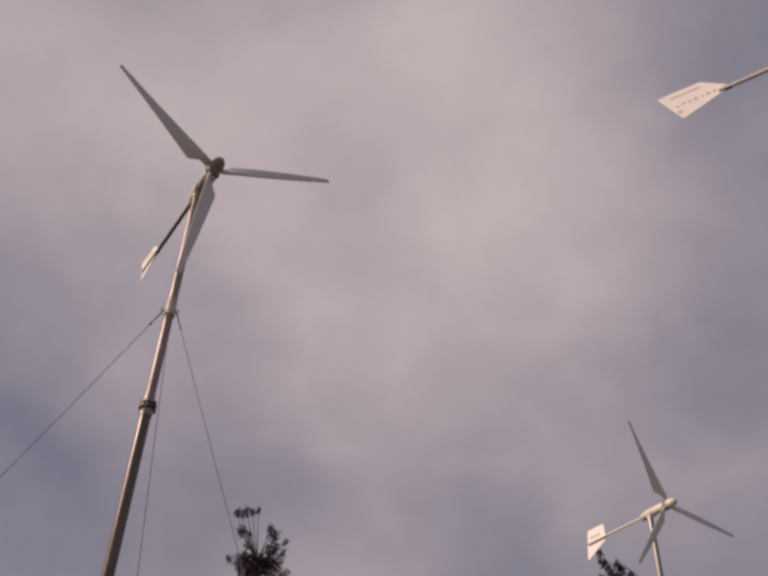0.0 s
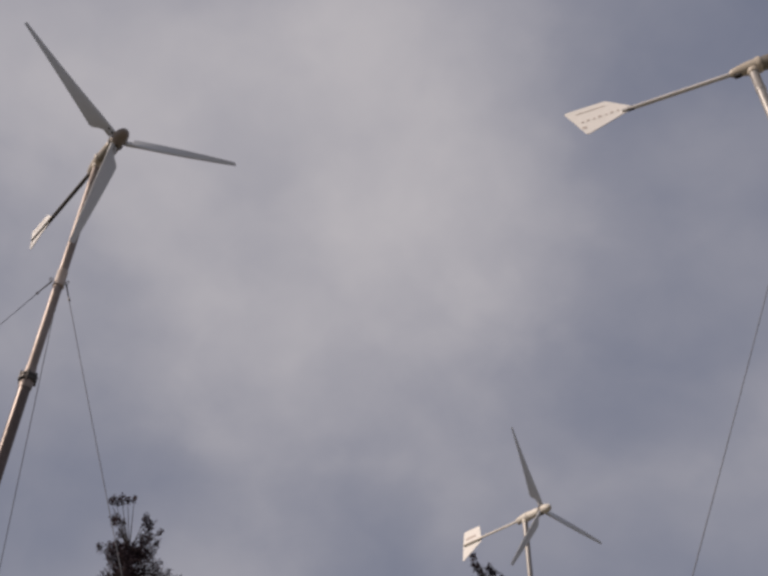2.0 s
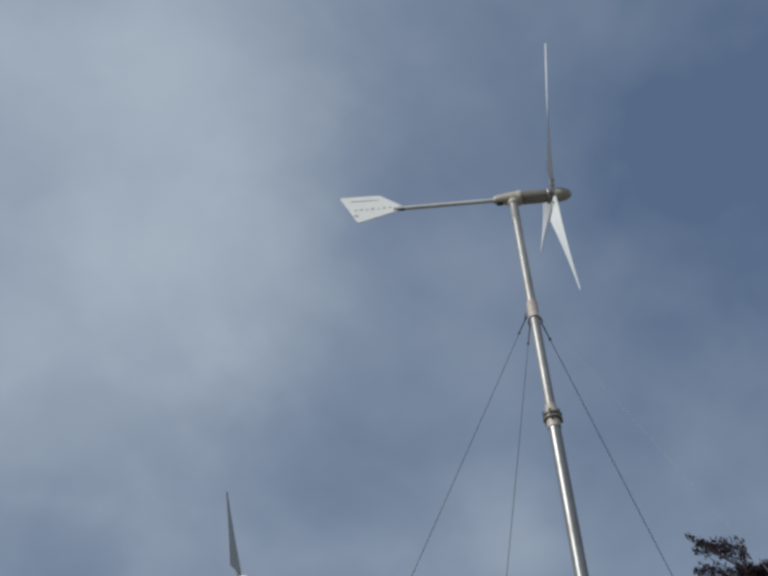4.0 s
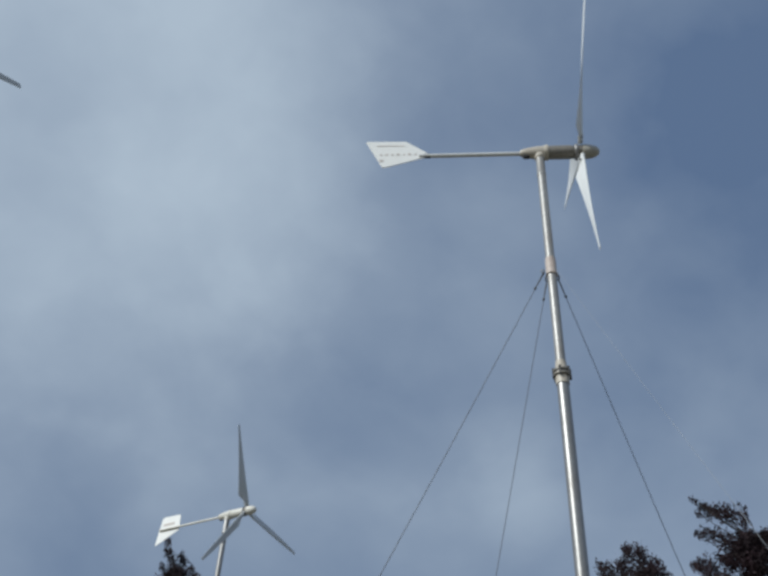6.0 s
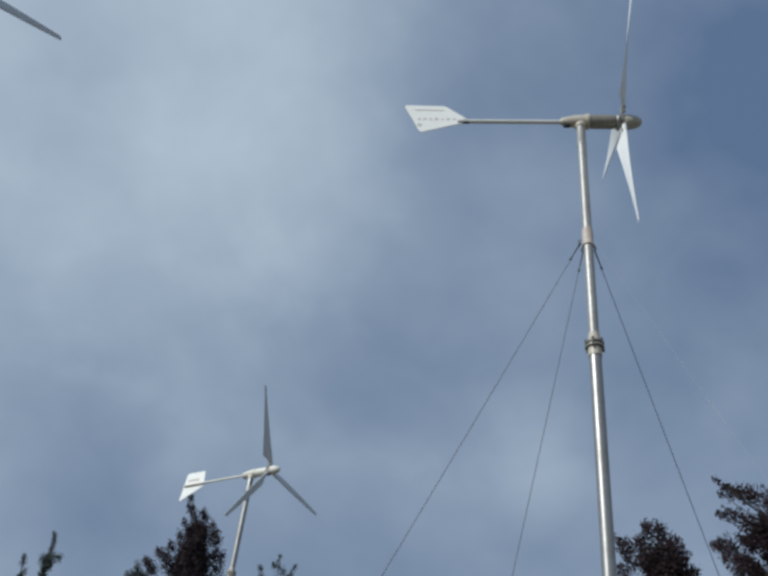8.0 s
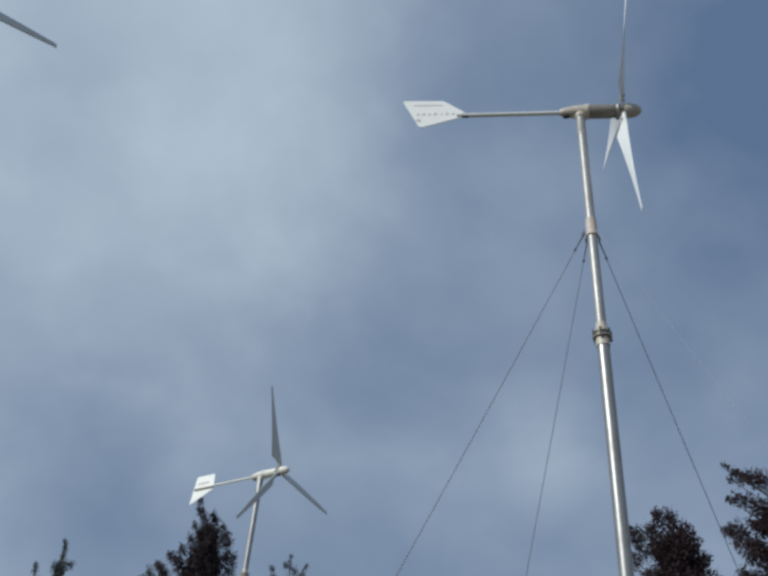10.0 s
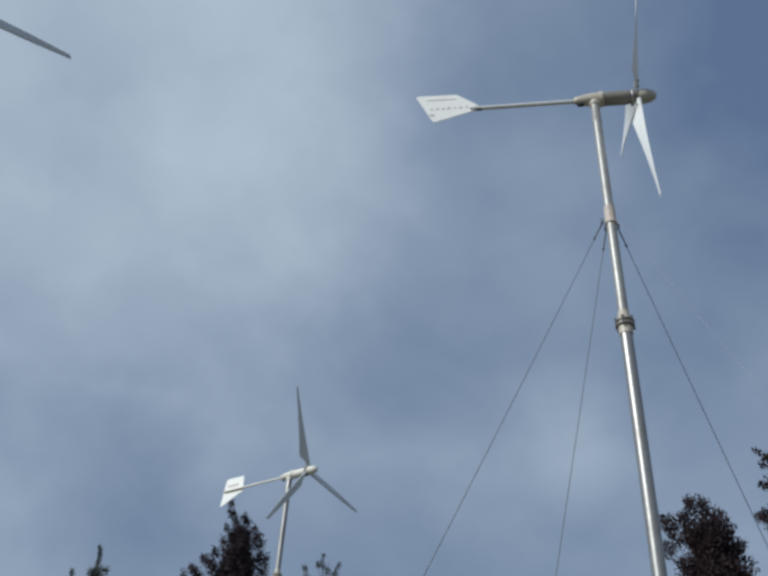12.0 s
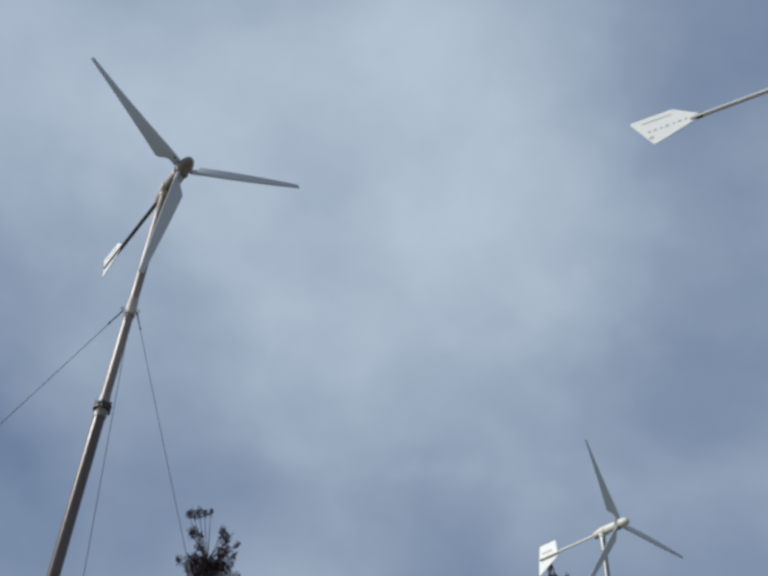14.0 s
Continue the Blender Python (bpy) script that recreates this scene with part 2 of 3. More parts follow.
def block(size, m=Matrix(), bevel=0.003):
    bm = bmesh.new()
    bmesh.ops.create_cube(bm, size=1.0, matrix=m @ Matrix.Diagonal((*size, 1)))
    if bevel:
        bmesh.ops.bevel(bm, geom=list(bm.edges), offset=bevel, segments=2, affect="EDGES")
    return bm


def rot(axis, degrees):
    return Matrix.Rotation(radians(degrees), 4, axis)


ALONG_X = rot("Y", 90)   # turns a lathe's axis to the nose direction


def blade_mesh(radius, root_chord, tip_chord):
    """A tapered, twisted aerofoil along z: a narrow shank, a slanted shoulder on the trailing side, then a long taper to a blunt tip."""
    bm = bmesh.new()
    section = [(-0.30, 0.0), (-0.285, 0.045), (-0.22, 0.075), (-0.10, 0.09), (0.05, 0.08), (0.35, 0.045), (0.70, 0.004),
               (0.70, -0.004), (0.35, -0.012), (0.05, -0.03), (-0.15, -0.045), (-0.27, -0.035)]
    shank, shoulder = 0.060, 0.185
    stations = [0.055, 0.09, 0.115, 0.14, 0.165, shoulder] + [shoulder + (radius - shoulder) * k / 16 for k in range(1, 16)] + [radius - 0.012, radius - 0.003, radius]
    rings = []
    for z in stations:
        u = max(0.0, (z - shoulder) / (radius - shoulder))
        full = root_chord + (tip_chord - root_chord) * u ** 0.92
        chord = full
        if z < shoulder:
            w = max(0.0, (z - 0.11) / (shoulder - 0.11))
            chord = shank + (full - shank) * w * w * (3 - 2 * w)
        if z > radius - 0.004:
            chord *= 0.9 if z < radius else 0.7
        lead = -0.30 * full
        thick = full * 1.05 * (1.35 if z < 0.12 else 1.0)
        turn = rot("Z", 5 * u - 25 * (1 - u) ** 1.4)
        rings.append([bm.verts.new(turn @ Vector((h * thick, -(lead + (c + 0.30) * chord), 0)) + Vector((0.012 * u * u, 0, z))) for c, h in section])
    n = len(section)
    for a, b in zip(rings, rings[1:]):
        for k in range(n):
            bm.faces.new((a[k], a[(k + 1) % n], b[(k + 1) % n], b[k]))
    bm.faces.new(rings[0])
    bm.faces.new(rings[-1])
    return bm


def wire_path(top, foot, sag):
    pts = []
    for i in range(25):
        u = i / 24
        pts.append(top.lerp(foot, u) - Vector((0, 0, sag * 4 * u * (1 - u))))
    return pts


# ---- wind turbines ----
def wind_turbine(place, heading, phase, label, height=6.0, drop=1.72, collar_drop=0.995, size=1.0, stout=1.0, stay=None, joint_paint=None, guys=(), vane="kite", blade=WHITE_BLADE, pipe=None, upper=None, shell=None, boom=None, generator=None, ring=None, nose=None, boom_end=0.80):
    """A small three-blade turbine with a tail vane on a tubular mast, held by wire guys."""
    pipe, upper, shell, boom, generator = pipe or GALVANISED, upper or DULL_STEEL, shell or CREAM, boom or BOOM, generator or CASTING
    ring, nose, joint_paint = ring or CREAM, nose or NOSE, joint_paint or CREAM
    top = empty("wind_turbine", pose(place[0], place[1], 0))
    tagged(top, label, "wind turbine", "wind turbines")
    part("base_plate", block((0.30, 0.30, 0.02), pose(0, 0, 0.13)), DARK_STEEL, top)
    part("footing", block((0.55, 0.55, 0.22), pose(0, 0, 0.01), 0.015), CONCRETE, top, "rough concrete footing")
    # two pipes joined by a bolted flange
    joint, clamp = height - drop, height - collar_drop
    part("lower_pipe", lathe([(0.034 * stout, 0.14), (0.032 * stout, joint - 0.075)]), pipe, top)
    part("upper_pipe", lathe([(0.027 * stout, joint + 0.06), (0.027 * stout, height - 0.17)]), upper, top)
    flange = part("flange", lathe([(0.0, joint - 0.076), (0.036, joint - 0.076), (0.036, joint - 0.06), (0.039, joint - 0.030), (0.030, joint - 0.028), (0.030, joint + 0.010),
                                   (0.037, joint + 0.0105), (0.031, joint + 0.04), (0.029, joint + 0.07), (0.0, joint + 0.07)]), joint_paint, top, "painted bolted pipe flange")
    for low, thick in ((-0.0275, 0.012), (-0.002, 0.012)):
        part("flange_plate", lathe([(0.031, joint + low), (0.049, joint + low), (0.0505, joint + low + 0.002), (0.0505, joint + low + thick - 0.002), (0.049, joint + low + thick), (0.031, joint + low + thick)]), ring, flange)
    # added dark ring: the shade in the gap between the plates
    part("gap_shade", lathe([(0.031, joint - 0.015), (0.045, joint - 0.015), (0.045, joint - 0.0025), (0.031, joint - 0.0025)]), DARK_STEEL, flange, "dark ring standing for the shade in the gap between the flange plates")
    bolt = None
    for k in range(6):
        a = 2 * math.pi * (k + 0.35) / 6
        at = pose(0.0465 * math.cos(a), 0.0465 * math.sin(a), joint - 0.0085)
        if bolt is None:
            bolt = part("bolt", lathe([(0.0, -0.027), (0.008, -0.027), (0.008, -0.020), (0.006, -0.020), (0.006, 0.020), (0.008, 0.020), (0.008, 0.027), (0.0, 0.027)], sides=6), DARK_STEEL, flange)
            bolt.matrix_local = at
        else:
            b = new("bolt", bolt.data)
            b.parent = flange
            b.matrix_local = at
    if guys:
        sleeve = part("guy_collar", lathe([(0.028, clamp - 0.065), (0.035, clamp - 0.062), (0.032, clamp - 0.045), (0.0315, clamp + 0.05), (0.030, clamp + 0.066), (0.0275, clamp + 0.068)]),
                      COLLAR, top, "faded pinkish guy wire collar")
        for a, guy_radius in guys:
            d = Vector((math.sin(radians(a)), math.cos(radians(a)), 0))
            start, foot = d * 0.05 + Vector((0, 0, clamp - 0.055)), d * guy_radius + Vector((0, 0, 0.06))
            path = wire_path(start, foot, 0.035)
            part("eye_ring", tube([start + Vector((0, 0, 0.022)) + 0.011 * (math.cos(x) * d + math.sin(x) * Vector((0, 0, 1))) for x in [2 * math.pi * j / 10 for j in range(11)]], 0.003, 6), GALVANISED, sleeve)
            guy = part("guy_wire", tube(path, 0.0023, 6), WIRE, top)
            along = (foot - start).normalized()
            ring = [start + 0.012 * (math.cos(x) * along + math.sin(x) * Vector((0, 0, 1)).cross(d).normalized()) for x in [2 * math.pi * j / 12 for j in range(13)]]
            part("shackle", tube(ring, 0.0042, 6), DARK_STEEL, guy)
            part("thimble", tube([start + along * 0.02, start + along * 0.04, start + along * 0.08, start + along * 0.11], 0.0048, 8, end=0.0035), DARK_STEEL, guy)
            part("rope_clip", lathe([(0.0, -0.009), (0.006, -0.009), (0.007, 0.0), (0.006, 0.009), (0.0, 0.009)], Matrix.Translation(start + along * 0.125) @ along.to_track_quat("Z", "Y").to_matrix().to_4x4(), 8), DARK_STEEL, guy)
            part("ground_anchor", lathe([(0.0, -0.3), (0.02, -0.25), (0.02, 0.06), (0.03, 0.08), (0.0, 0.10)], Matrix.Translation((foot.x, foot.y, 0)), 10), DARK_STEEL, guy)
    if stay:
        d = Vector((math.sin(radians(stay[0])), math.cos(radians(stay[0])), 0))
        start, foot = d * 0.036 + Vector((0, 0, clamp - 0.03)), d * stay[1] + Vector((0, 0, 0.05))
        line = part("stay_wire", tube(wire_path(start, foot, 0.01), 0.0008, 6), BRIGHT_WIRE, top, "thin pale stay wire")
        part("ground_peg", lathe([(0.0, -0.25), (0.008, -0.2), (0.008, 0.06), (0.012, 0.07), (0.0, 0.08)], Matrix.Translation((foot.x, foot.y, 0)), 10), DARK_STEEL, line)
    # head: local x points to the nose
    turn = pose(0, 0, height + 0.055 * size, 0, 0, 90 - heading)
    s = Matrix.Scale(size, 4)
    part("yaw_neck", lathe([(0.0, height - 0.18), (0.0272 * stout, height - 0.18), (0.0302 * stout, height - 0.175), (0.0302 * stout, height - 0.158), (0.0275 * stout, height - 0.152), (0.0275 * stout, height + 0.02 * size), (0.0, height + 0.02 * size)]), upper, top)
    body = part("nacelle", lathe([(0.0, -0.128), (0.017, -0.128), (0.022, -0.124), (0.028, -0.108), (0.036, -0.07), (0.0425, -0.03), (0.0455, 0.01), (0.0465, 0.03), (0.0, 0.03)], turn @ s @ ALONG_X), shell, top, "weathered cream nacelle casing")
    part("casing_rim", lathe([(0.040, 0.0305), (0.050, 0.031), (0.0525, 0.036), (0.0525, 0.052), (0.050, 0.058), (0.040, 0.0585)], turn @ s @ ALONG_X), shell, body)
    part("yaw_saddle", lathe([(0.0287, -0.062), (0.033, -0.058), (0.036, -0.048), (0.036, -0.03), (0.030, -0.02)], turn @ s), shell, body)
    part("rear_bracket", block((0.045, 0.030, 0.030), turn @ s @ pose(-0.088, 0, -0.034), 0.006), DARK_STEEL, body)
    part("generator", lathe([(0.0, 0.059), (0.044, 0.059), (0.0455, 0.066), (0.0465, 0.085), (0.0465, 0.195), (0.045, 0.208), (0.0425, 0.22), (0.038, 0.228), (0.0, 0.228)], turn @ s @ ALONG_X), generator, top, "cast generator body")
    hub = part("hub", lathe([(0.0, 0.2285), (0.050, 0.229), (0.054, 0.234), (0.054, 0.246), (0.05, 0.25), (0.0, 0.25)], turn @ s @ ALONG_X), GALVANISED, top)
    part("hub_plate", lathe([(0.0, 0.2505), (0.044, 0.2505), (0.046, 0.254), (0.046, 0.274), (0.044, 0.278), (0.0, 0.278)], turn @ s @ ALONG_X), CASTING, hub)
    nose_profile = [(0.044, 0.279), (0.0495, 0.281), (0.0505, 0.288)] + [(0.0505 * math.cos(x) ** 0.8, 0.288 + 0.105 * math.sin(x)) for x in (0.15, 0.35, 0.55, 0.75, 0.95, 1.15, 1.32, 1.45)] + [(0.0, 0.393)]
    part("nose_cone", lathe(nose_profile, turn @ s @ ALONG_X), nose, top, "rounded painted nose cone")
    first = None
    for k in range(3):
        m = turn @ s @ pose(0.262, 0, 0) @ rot("X", phase + 120 * k)
        if first is None:
            first = part("blade", blade_mesh(0.985, 0.120, 0.033), blade, top)
            first.matrix_local = m
            blade_ob = first
        else:
            blade_ob = new("blade", first.data)
            blade_ob.parent = top
            blade_ob.matrix_local = m
        part("blade_clamp", block((0.020, 0.046, 0.058), pose(0.004, 0.006, 0.082, 0, 0, -22), 0.004), blade, blade_ob, "bolted blade root clamp")
        for z in (0.066, 0.098):
            part("clamp_bolt", lathe([(0.0, -0.016), (0.007, -0.016), (0.007, 0.016), (0.0, 0.016)], pose(0.004, 0.006, z, 0, 0, -22) @ ALONG_X, 6), DARK_STEEL, blade_ob)
    # tail
    if vane == "kite":
        part("tail_boom", tube([turn @ s @ Vector((x, 0, -0.004)) for x in (-0.10, -0.35, -0.60, -boom_end)], 0.0145 * size, 14), boom, top)
        outline = [(-0.735, -0.012), (-0.735, 0.018), (-0.885, 0.142), (-0.90, 0.147), (-1.155, 0.155), (-1.165, 0.145), (-1.045, -0.108), (-1.025, -0.112)]
    else:
        part("tail_boom", tube([turn @ s @ Vector((x, 0, -0.004)) for x in (-0.10, -0.4, -0.7, -1.005)], 0.0125 * size, 12), PALE, top)
        outline = [(-0.715, -0.035), (-0.73, 0.145), (-0.745, 0.16), (-0.985, 0.16), (-1.005, 0.145), (-1.045, -0.175), (-1.03, -0.187)]
    shift = pose(0, 0.0, 0) if vane == "kite" else pose(0, 0.016, 0)
    fin = part("tail_vane", plate(outline, 0.006, turn @ s @ shift), WHITE_PAINT, top, "white sheet-metal tail vane with faded markings", smooth=False)
    for side in (-1, 1):
        face = turn @ s @ shift @ pose(0, side * 0.0042, 0)
        if vane == "kite":
            part("marking", plate([(-0.90, 0.096), (-0.90, 0.1035), (-1.09, 0.109), (-1.09, 0.1015)], 0.0016, face, 0), MARKING, fin)
            part("marking", plate([(-1.04, -0.058), (-1.035, -0.04), (-1.065, -0.03), (-1.068, -0.05)], 0.0016, face, 0), MARKING, fin)
            for k in range(7):
                x, wide, tall = -0.815 - 0.039 * k, (0.016, 0.020, 0.013, 0.021, 0.017, 0.019, 0.015)[k], (0.013, 0.016, 0.012, 0.017, 0.013, 0.016, 0.014)[k]
                part("marking", plate([(x, 0.006), (x, 0.006 + tall), (x - wide, 0.006 + tall), (x - wide, 0.006)], 0.0016, face, 0), MARKING, fin)
        else:
            part("marking", plate([(-0.80, 0.045), (-0.80, 0.075), (-0.97, 0.075), (-0.97, 0.045)], 0.0016, face, 0), MARKING, fin)
    if vane == "kite":
        part("vane_bracket", block((0.05, 0.02, 0.032), turn @ s @ pose(-0.745, 0, -0.003), 0.003), DARK_STEEL, fin)
    return top


TURBINES = (
    # boom in dark steel: its shadow side is put into the colour
    ((0.0, 4.57), 165, 55, "grey wind turbine with dark blades on guyed steel mast", dict(guys=((12, 2.8), (121, 2.05), (256, 2.3)), blade=GREY_BLADE, pipe=RUSTED, upper=WEATHERED, boom=DARK_STEEL, ring=DARK_STEEL, nose=BROWN_NOSE, joint_paint=WEATHERED, boom_end=1.06)),
    ((3.419, 1.933), 142, 53, "white-bladed wind turbine with pointed vane on guyed steel mast", dict(collar_drop=0.958, drop=1.71, ring=CASTING, guys=((24, 2.4), (100, 2.4), (318, 2.4)), stay=(202, 2.45))),
    ((5.729, 7.912), 167, 23, "more distant wind turbine with square white vane on plain mast", dict(size=1.04, stout=1.14, drop=1.14, vane="square", blade=GREY_BLADE, shell=PALE, generator=PALE, nose=PALE, upper=GALVANISED)),
)
for place, heading, phase, label, extra in TURBINES:
    wind_turbine(place, heading, phase, label, **extra)


# ---- trees ----
def leaf_cloud(rng, clumps, leaf, per_clump):
    """Leaf sprays: small bent leaves scattered in soft clumps, each (centre, radius, direction)."""
    verts, faces = [], []
    for centre, radius, way in clumps:
        count = int(per_clump * (radius / 0.2) ** 1.6)
        for _ in range(count):
            o = Vector([max(-1.5, min(1.5, rng.gauss(0, 1))) for _ in range(3)]) * (radius * 0.45)
            o += way * (rng.uniform(-1.1, 0.75) * radius)
            d = (way * 0.9 + Vector((rng.gauss(0, 0.6), rng.gauss(0, 0.6), rng.gauss(0, 0.6)))).normalized()
            w = d.cross(Vector((rng.gauss(0, 1), rng.gauss(0, 1), rng.gauss(0, 1)))).normalized()
            n = d.cross(w)
            l = leaf * rng.uniform(0.6, 1.4)
            p = centre + o
            i = len(verts)
            verts += [p, p + d * l * 0.5 + w * l * 0.32 + n * l * 0.07, p + d * l, p + d * l * 0.5 - w * l * 0.32 + n * l * 0.07]
            faces += [(i, i + 1, i + 2), (i, i + 2, i + 3)]
    return verts, faces


def tree(heading, distance, height, spread, label, seed, leaves=LEAF, shape=1.0, clump=0.2, number=90, leaf=0.07, per_clump=60, crown_from=0.45, lean=0.0, tufts=(), droop=0.0, blunt=0.0, trunk=0.018):
    """A tapered trunk with limbs and a crown of leaf sprays. tufts: (sideways, height, radius) of sprays that stand out."""
    rng = random.Random(seed)
    d = aim(heading, 0)
    right = Vector((d.y, -d.x, 0))
    top = empty("tree", Matrix.Translation(d * distance))
    tagged(top, label, "tree", "trees behind the turbines")
    spine = [Vector((0, 0, -0.2))]
    for k in range(1, 9):
        u = k / 8
        spine.append(right * (lean * u * u) + Vector((rng.gauss(0, 0.04), rng.gauss(0, 0.04), height * 0.96 * u)))
    part("trunk", tube(spine, trunk * height, 10, end=0.012), BARK, top)

    def at(z):
        u = min(max(z / (height * 0.96), 0), 1) * 8
        k = min(int(u), 7)
        return spine[k].lerp(spine[k + 1], u - k)

    clumps, limbs = [], bmesh.new()
    for _ in range(number):
        u = rng.random() ** 0.75
        z = height * (crown_from + (1 - crown_from) * u)
        reach = spread * (max(0.0, 1 - u) ** shape * (1 - blunt) + blunt * max(0.0, 1 - u ** 4) ** 0.5) * rng.uniform(0.35, 1.0)
        if u < 0.15:
            reach *= 0.5 + u / 0.3
        a = rng.uniform(0, 2 * math.pi)
        out = Vector((math.cos(a), math.sin(a), 0))
        root = at(z - reach * (0.5 - droop) - 0.1)
        tip = at(z) + out * reach
        way = (out * (0.5 + droop) + Vector((0, 0, 0.85 - droop))).normalized()
        tube([root, root.lerp(tip, 0.55) + Vector((0, 0, -0.06 * reach)), tip + way * clump * 0.7], 0.010 + 0.012 * reach, 5, limbs, 0.004)
        clumps.append((tip, clump * rng.uniform(0.6, 1.25), way))
    for x, z, r in tufts:
        tip = right * x + Vector((0, 0, z)) + d * rng.uniform(-0.2, 0.2)
        root = at(z - abs(x - lean) * 0.7 - 0.25)
        way = ((tip - root) * 0.6 + Vector((0, 0, 0.35))).normalized()
        tube([root, root.lerp(tip, 0.5), tip + way * r * 0.2], 0.014, 5, limbs, 0.004)
        clumps.append((tip, r, way))
    tagged(part("branchwork", limbs, BARK, top), kind="stuff")
    verts, faces = leaf_cloud(rng, clumps, leaf, per_clump)
    me = bpy.data.meshes.new("crown")
    me.from_pydata(verts, [], faces)
    me.materials.append(leaves)
    crown = new("crown", me)
    crown.parent = top
    tagged(crown, kind="stuff")
    return top


def high(distance, elevation):
    return EYE.z + distance * math.tan(radians(elevation))


def tip_at(heading, distance, tips):
    """Tufts given by heading, height angle and radius, as sideways offset and height."""
    return [(distance * math.tan(radians(a - heading)), high(distance, e), r) for a, e, r in tips]


tree(9.3, 18, high(18, 22.6), 1.15, "tall slender tree with sparse purple-brown feathery crown", 3, PURPLE_BROWN, 0.55, 0.15, 90, 0.040, 440, 0.42, trunk=0.016,
     tufts=tip_at(9.3, 18, [(7.4, 24.4, 0.06), (7.7, 24.4, 0.09), (8.1, 24.4, 0.09), (8.5, 24.5, 0.07), (8.9, 24.6, 0.06), (7.9, 23.5, 0.11), (8.1, 23.2, 0.09), (8.5, 23.5, 0.07),
                            (9.9, 23.7, 0.09), (10.0, 23.4, 0.10), (10.3, 23.2, 0.11), (11.0, 23.1, 0.07), (10.0, 22.7, 0.10), (10.9, 22.3, 0.08), (10.4, 22.5, 0.11), (8.5, 22.7, 0.10),
                            (7.4, 21.8, 0.09), (8.1, 21.6, 0.13), (8.4, 22.0, 0.10), (8.3, 21.1, 0.13), (8.9, 21.4, 0.12), (10.1, 22.0, 0.13), (10.6, 21.5, 0.15), (11.1, 21.0, 0.14),
                            (10.6, 20.8, 0.18), (8.2, 20.1, 0.16), (10.1, 20.4, 0.18), (11.2, 20.3, 0.18), (11.9, 20.4, 0.10), (12.5, 20.2, 0.10), (11.8, 19.5, 0.18), (8.0, 19.3, 0.18)]))
tree(33.3, 20, high(20, 21.3), 1.15, "dense dark pointed tree", 5, NEEDLE, 0.8, 0.15, 380, 0.046, 420, 0.45, lean=0.0,
     tufts=tip_at(33.3, 20, [(32.2, 22.3, 0.08), (32.5, 22.1, 0.06), (32.3, 21.7, 0.10), (32.7, 21.4, 0.13), (33.2, 21.7, 0.11), (33.5, 21.4, 0.12), (34.0, 20.9, 0.12), (34.3, 20.7, 0.11), (33.2, 20.7, 0.18),
                             (34.6, 20.2, 0.10), (34.2, 20.1, 0.16), (32.2, 20.8, 0.08), (32.5, 20.4, 0.14), (32.1, 20.1, 0.09), (33.4, 19.9, 0.20), (34.6, 19.5, 0.16), (35.0, 19.2, 0.12), (31.7, 19.4, 0.11),
                             (32.4, 19.4, 0.18), (31.0, 19.0, 0.10), (31.5, 18.7, 0.15), (30.5, 18.2, 0.11), (30.9, 18.0, 0.14), (31.8, 18.4, 0.20), (34.9, 18.5, 0.16), (34.2, 18.8, 0.22), (33.3, 18.7, 0.24), (32.5, 18.0, 0.24), (35.1, 17.8, 0.18)]))
tree(30.3, 24, high(24, 18.0), 0.8, "pale grey-green bushy tree top", 15, HAZED_GREEN, 0.8, 0.15, 110, 0.05, 300, 0.5,
     tufts=tip_at(30.3, 24, [(30.4, 18.2, 0.10), (30.0, 17.8, 0.12), (30.8, 17.7, 0.14), (29.6, 17.2, 0.14)]))
tree(38.9, 28, high(28, 19.0), 0.8, "distant pale tree top with upright shoots", 7, HAZED_GREEN, 0.8, 0.15, 110, 0.05, 300, 0.55,
     tufts=tip_at(38.9, 28, [(37.7, 19.0, 0.10), (37.8, 18.6, 0.12), (38.8, 19.9, 0.08), (38.8, 19.4, 0.12), (38.5, 19.3, 0.09), (39.2, 19.1, 0.13), (39.9, 19.4, 0.08), (39.7, 18.9, 0.12)]))
tree(24.6, 30, high(30, 18.0), 0.7, "slender distant grey-green spire-shaped tree top", 9, HAZED_GREEN, 1.2, 0.13, 100, 0.05, 300, 0.45, trunk=0.010,
     tufts=tip_at(24.6, 30, [(24.45, 18.75, 0.07), (24.55, 18.5, 0.09), (24.6, 18.2, 0.10), (24.65, 17.9, 0.11), (24.7, 17.6, 0.13), (24.3, 17.1, 0.14), (25.2, 17.3, 0.13), (24.8, 17.1, 0.18)]))
tree(23.3, 30, high(30, 16.6), 0.6, "lower distant grey-green tree top", 10, HAZED_GREEN, 1.2, 0.12, 70, 0.05, 300, 0.45, trunk=0.010,
     tufts=tip_at(23.3, 30, [(23.2, 17.0, 0.09), (23.3, 16.7, 0.12), (23.5, 16.3, 0.14)]))
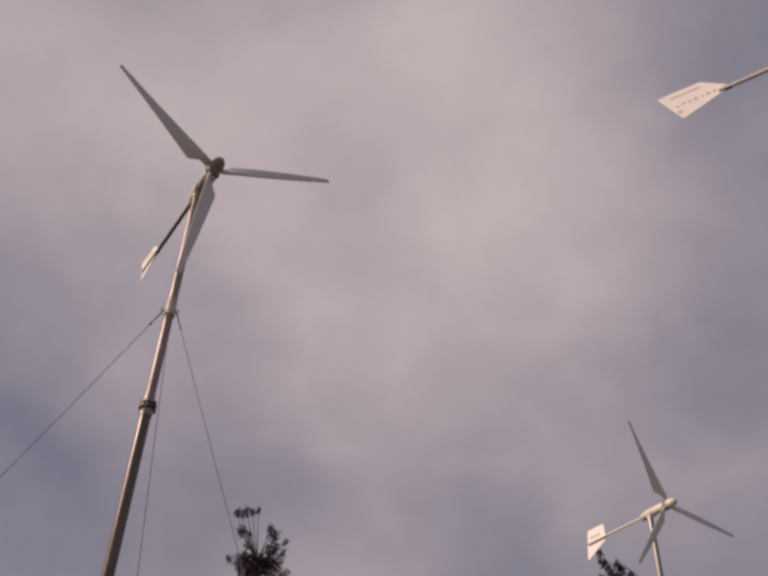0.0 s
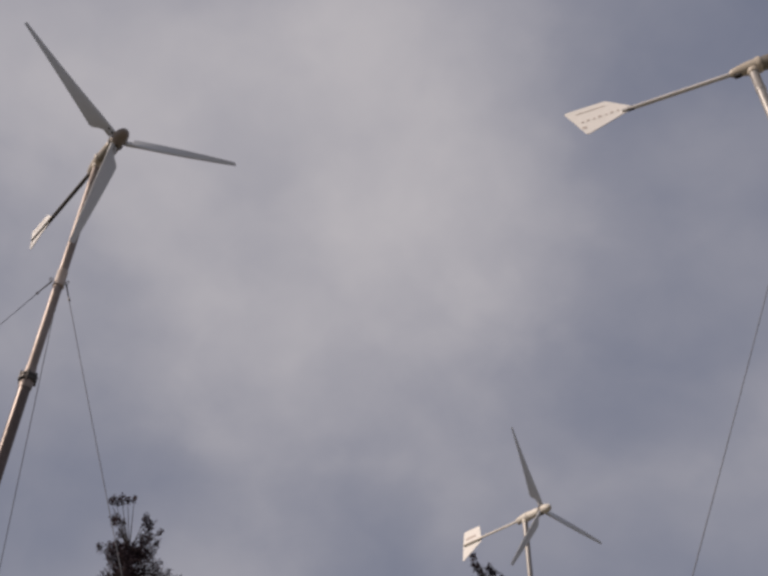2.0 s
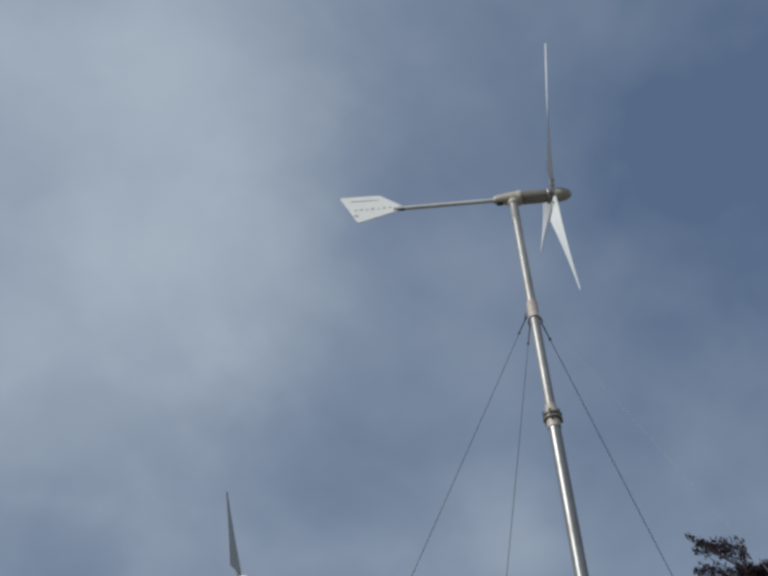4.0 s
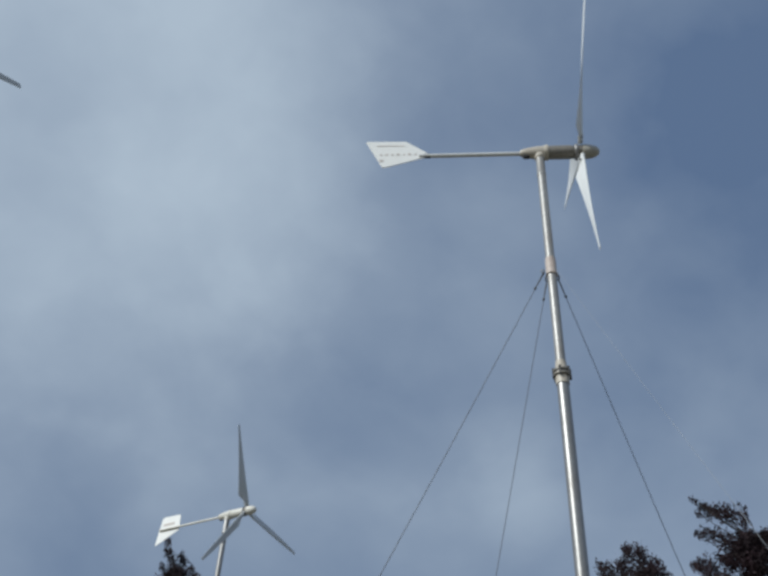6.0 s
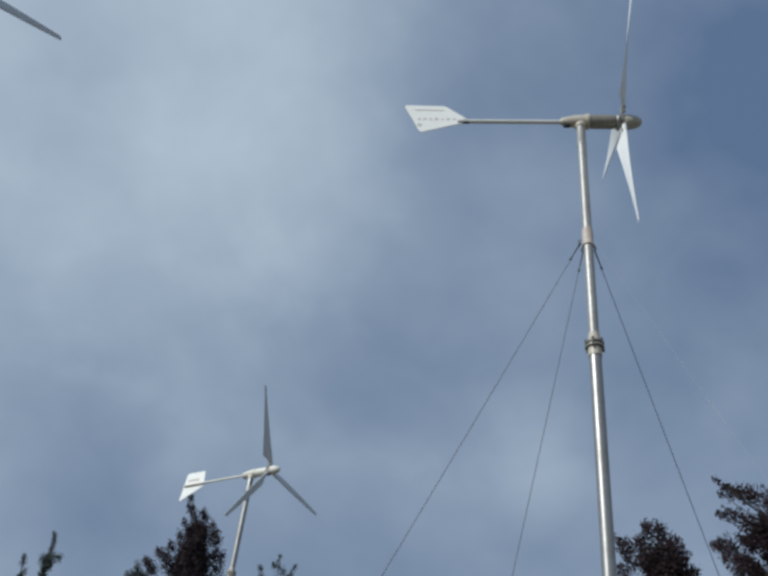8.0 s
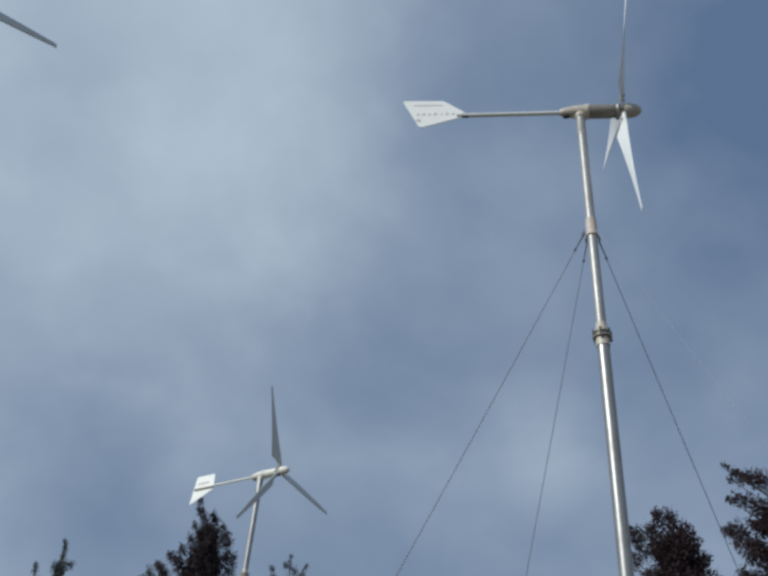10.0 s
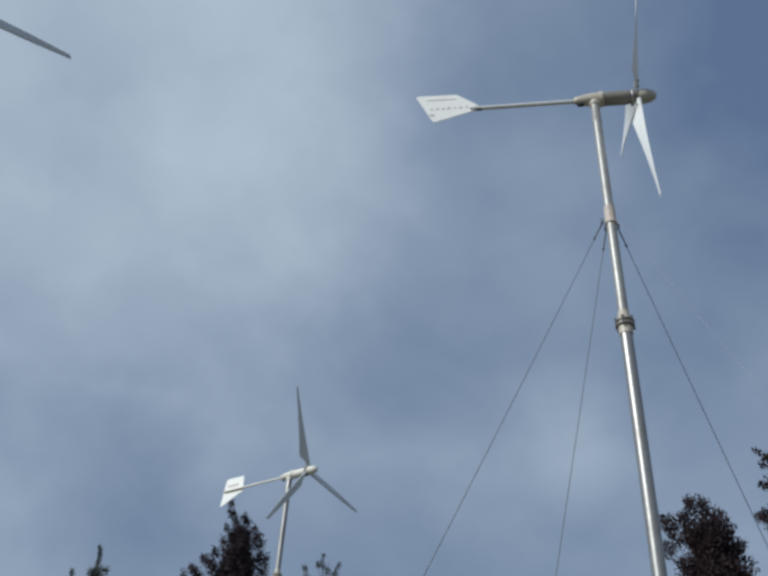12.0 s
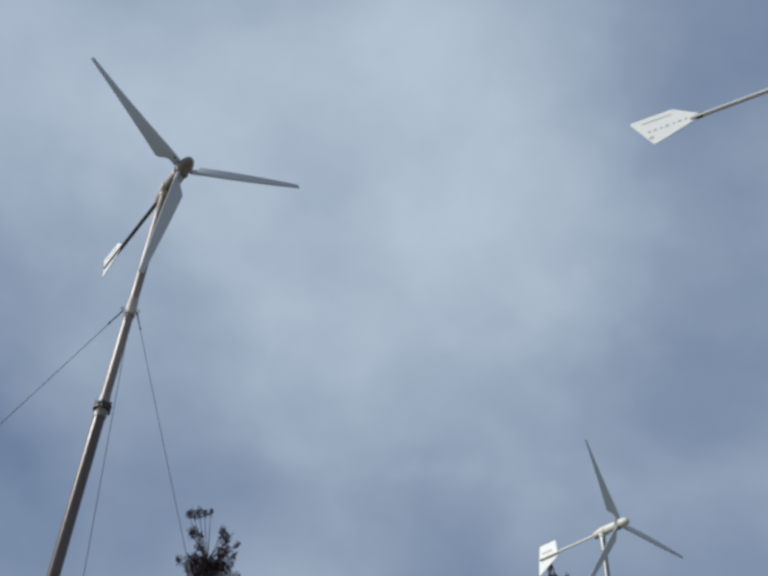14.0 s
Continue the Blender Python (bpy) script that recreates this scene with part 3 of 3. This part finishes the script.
tree(63.9, 15, high(15, 22.1), 0.95, "bushy dark tree with upright tufts beside mast", 11, LEAF, 0.5, 0.17, 230, 0.044, 480, 0.4, blunt=0.45,
     tufts=tip_at(63.9, 15, [(63.05, 23.2, 0.09), (63.2, 22.8, 0.12), (63.8, 22.85, 0.10), (64.0, 22.5, 0.14), (61.3, 22.4, 0.08), (61.9, 22.2, 0.10), (61.5, 21.8, 0.13), (62.5, 22.3, 0.13), (64.5, 22.1, 0.14),
                             (65.2, 21.3, 0.13), (64.8, 21.7, 0.14), (65.7, 20.7, 0.12), (62.9, 22.0, 0.17), (64.0, 21.8, 0.2), (61.9, 21.2, 0.16), (61.3, 20.6, 0.15)]))
tree(71.0, 14, high(14, 23.9), 1.30, "dark tree with ragged layered branches", 13, LEAF, 0.6, 0.14, 280, 0.042, 480, 0.4, droop=0.25, blunt=0.45,
     tufts=tip_at(71.0, 14, [(67.9, 25.65, 0.06), (68.3, 25.5, 0.09), (68.0, 25.0, 0.06), (68.6, 25.2, 0.11), (69.0, 25.3, 0.09), (69.4, 24.8, 0.14), (69.9, 24.7, 0.13), (70.6, 24.3, 0.15), (67.8, 23.8, 0.07),
                             (68.4, 23.6, 0.11), (69.0, 23.3, 0.13), (69.5, 23.1, 0.15), (67.2, 22.1, 0.08), (67.6, 22.1, 0.11), (68.1, 22.0, 0.13), (68.7, 21.2, 0.15), (67.9, 21.3, 0.15), (72.0, 23.1, 0.18)]))


# ---- ground ----
def ground():
    verts, faces = [], []
    radii = [0, 1, 2, 3.5, 5, 7, 10, 14, 20, 30, 50, 90, 200, 600, 1800]
    sides = 48
    for i, r in enumerate(radii):
        for k in range(sides if r else 1):
            a = 2 * math.pi * k / sides
            x, y = r * math.cos(a), r * math.sin(a)
            z = 0.05 * noise.noise(Vector((x * 0.4, y * 0.4, 0))) - 0.03 if r < 100 else -0.03
            verts.append((x, y, z))
    for k in range(sides):
        faces.append((0, 1 + k, 1 + (k + 1) % sides))
    for i in range(1, len(radii) - 1):
        a, b = 1 + (i - 1) * sides, 1 + i * sides
        for k in range(sides):
            j = (k + 1) % sides
            faces.append((a + k, b + k, b + j, a + j))
    me = bpy.data.meshes.new("ground")
    me.from_pydata(verts, [], faces)
    me.materials.append(EARTH)
    me.shade_smooth()
    tagged(new("ground", me), "dry grassy bare earth ground", "ground", kind="structure")


ground()
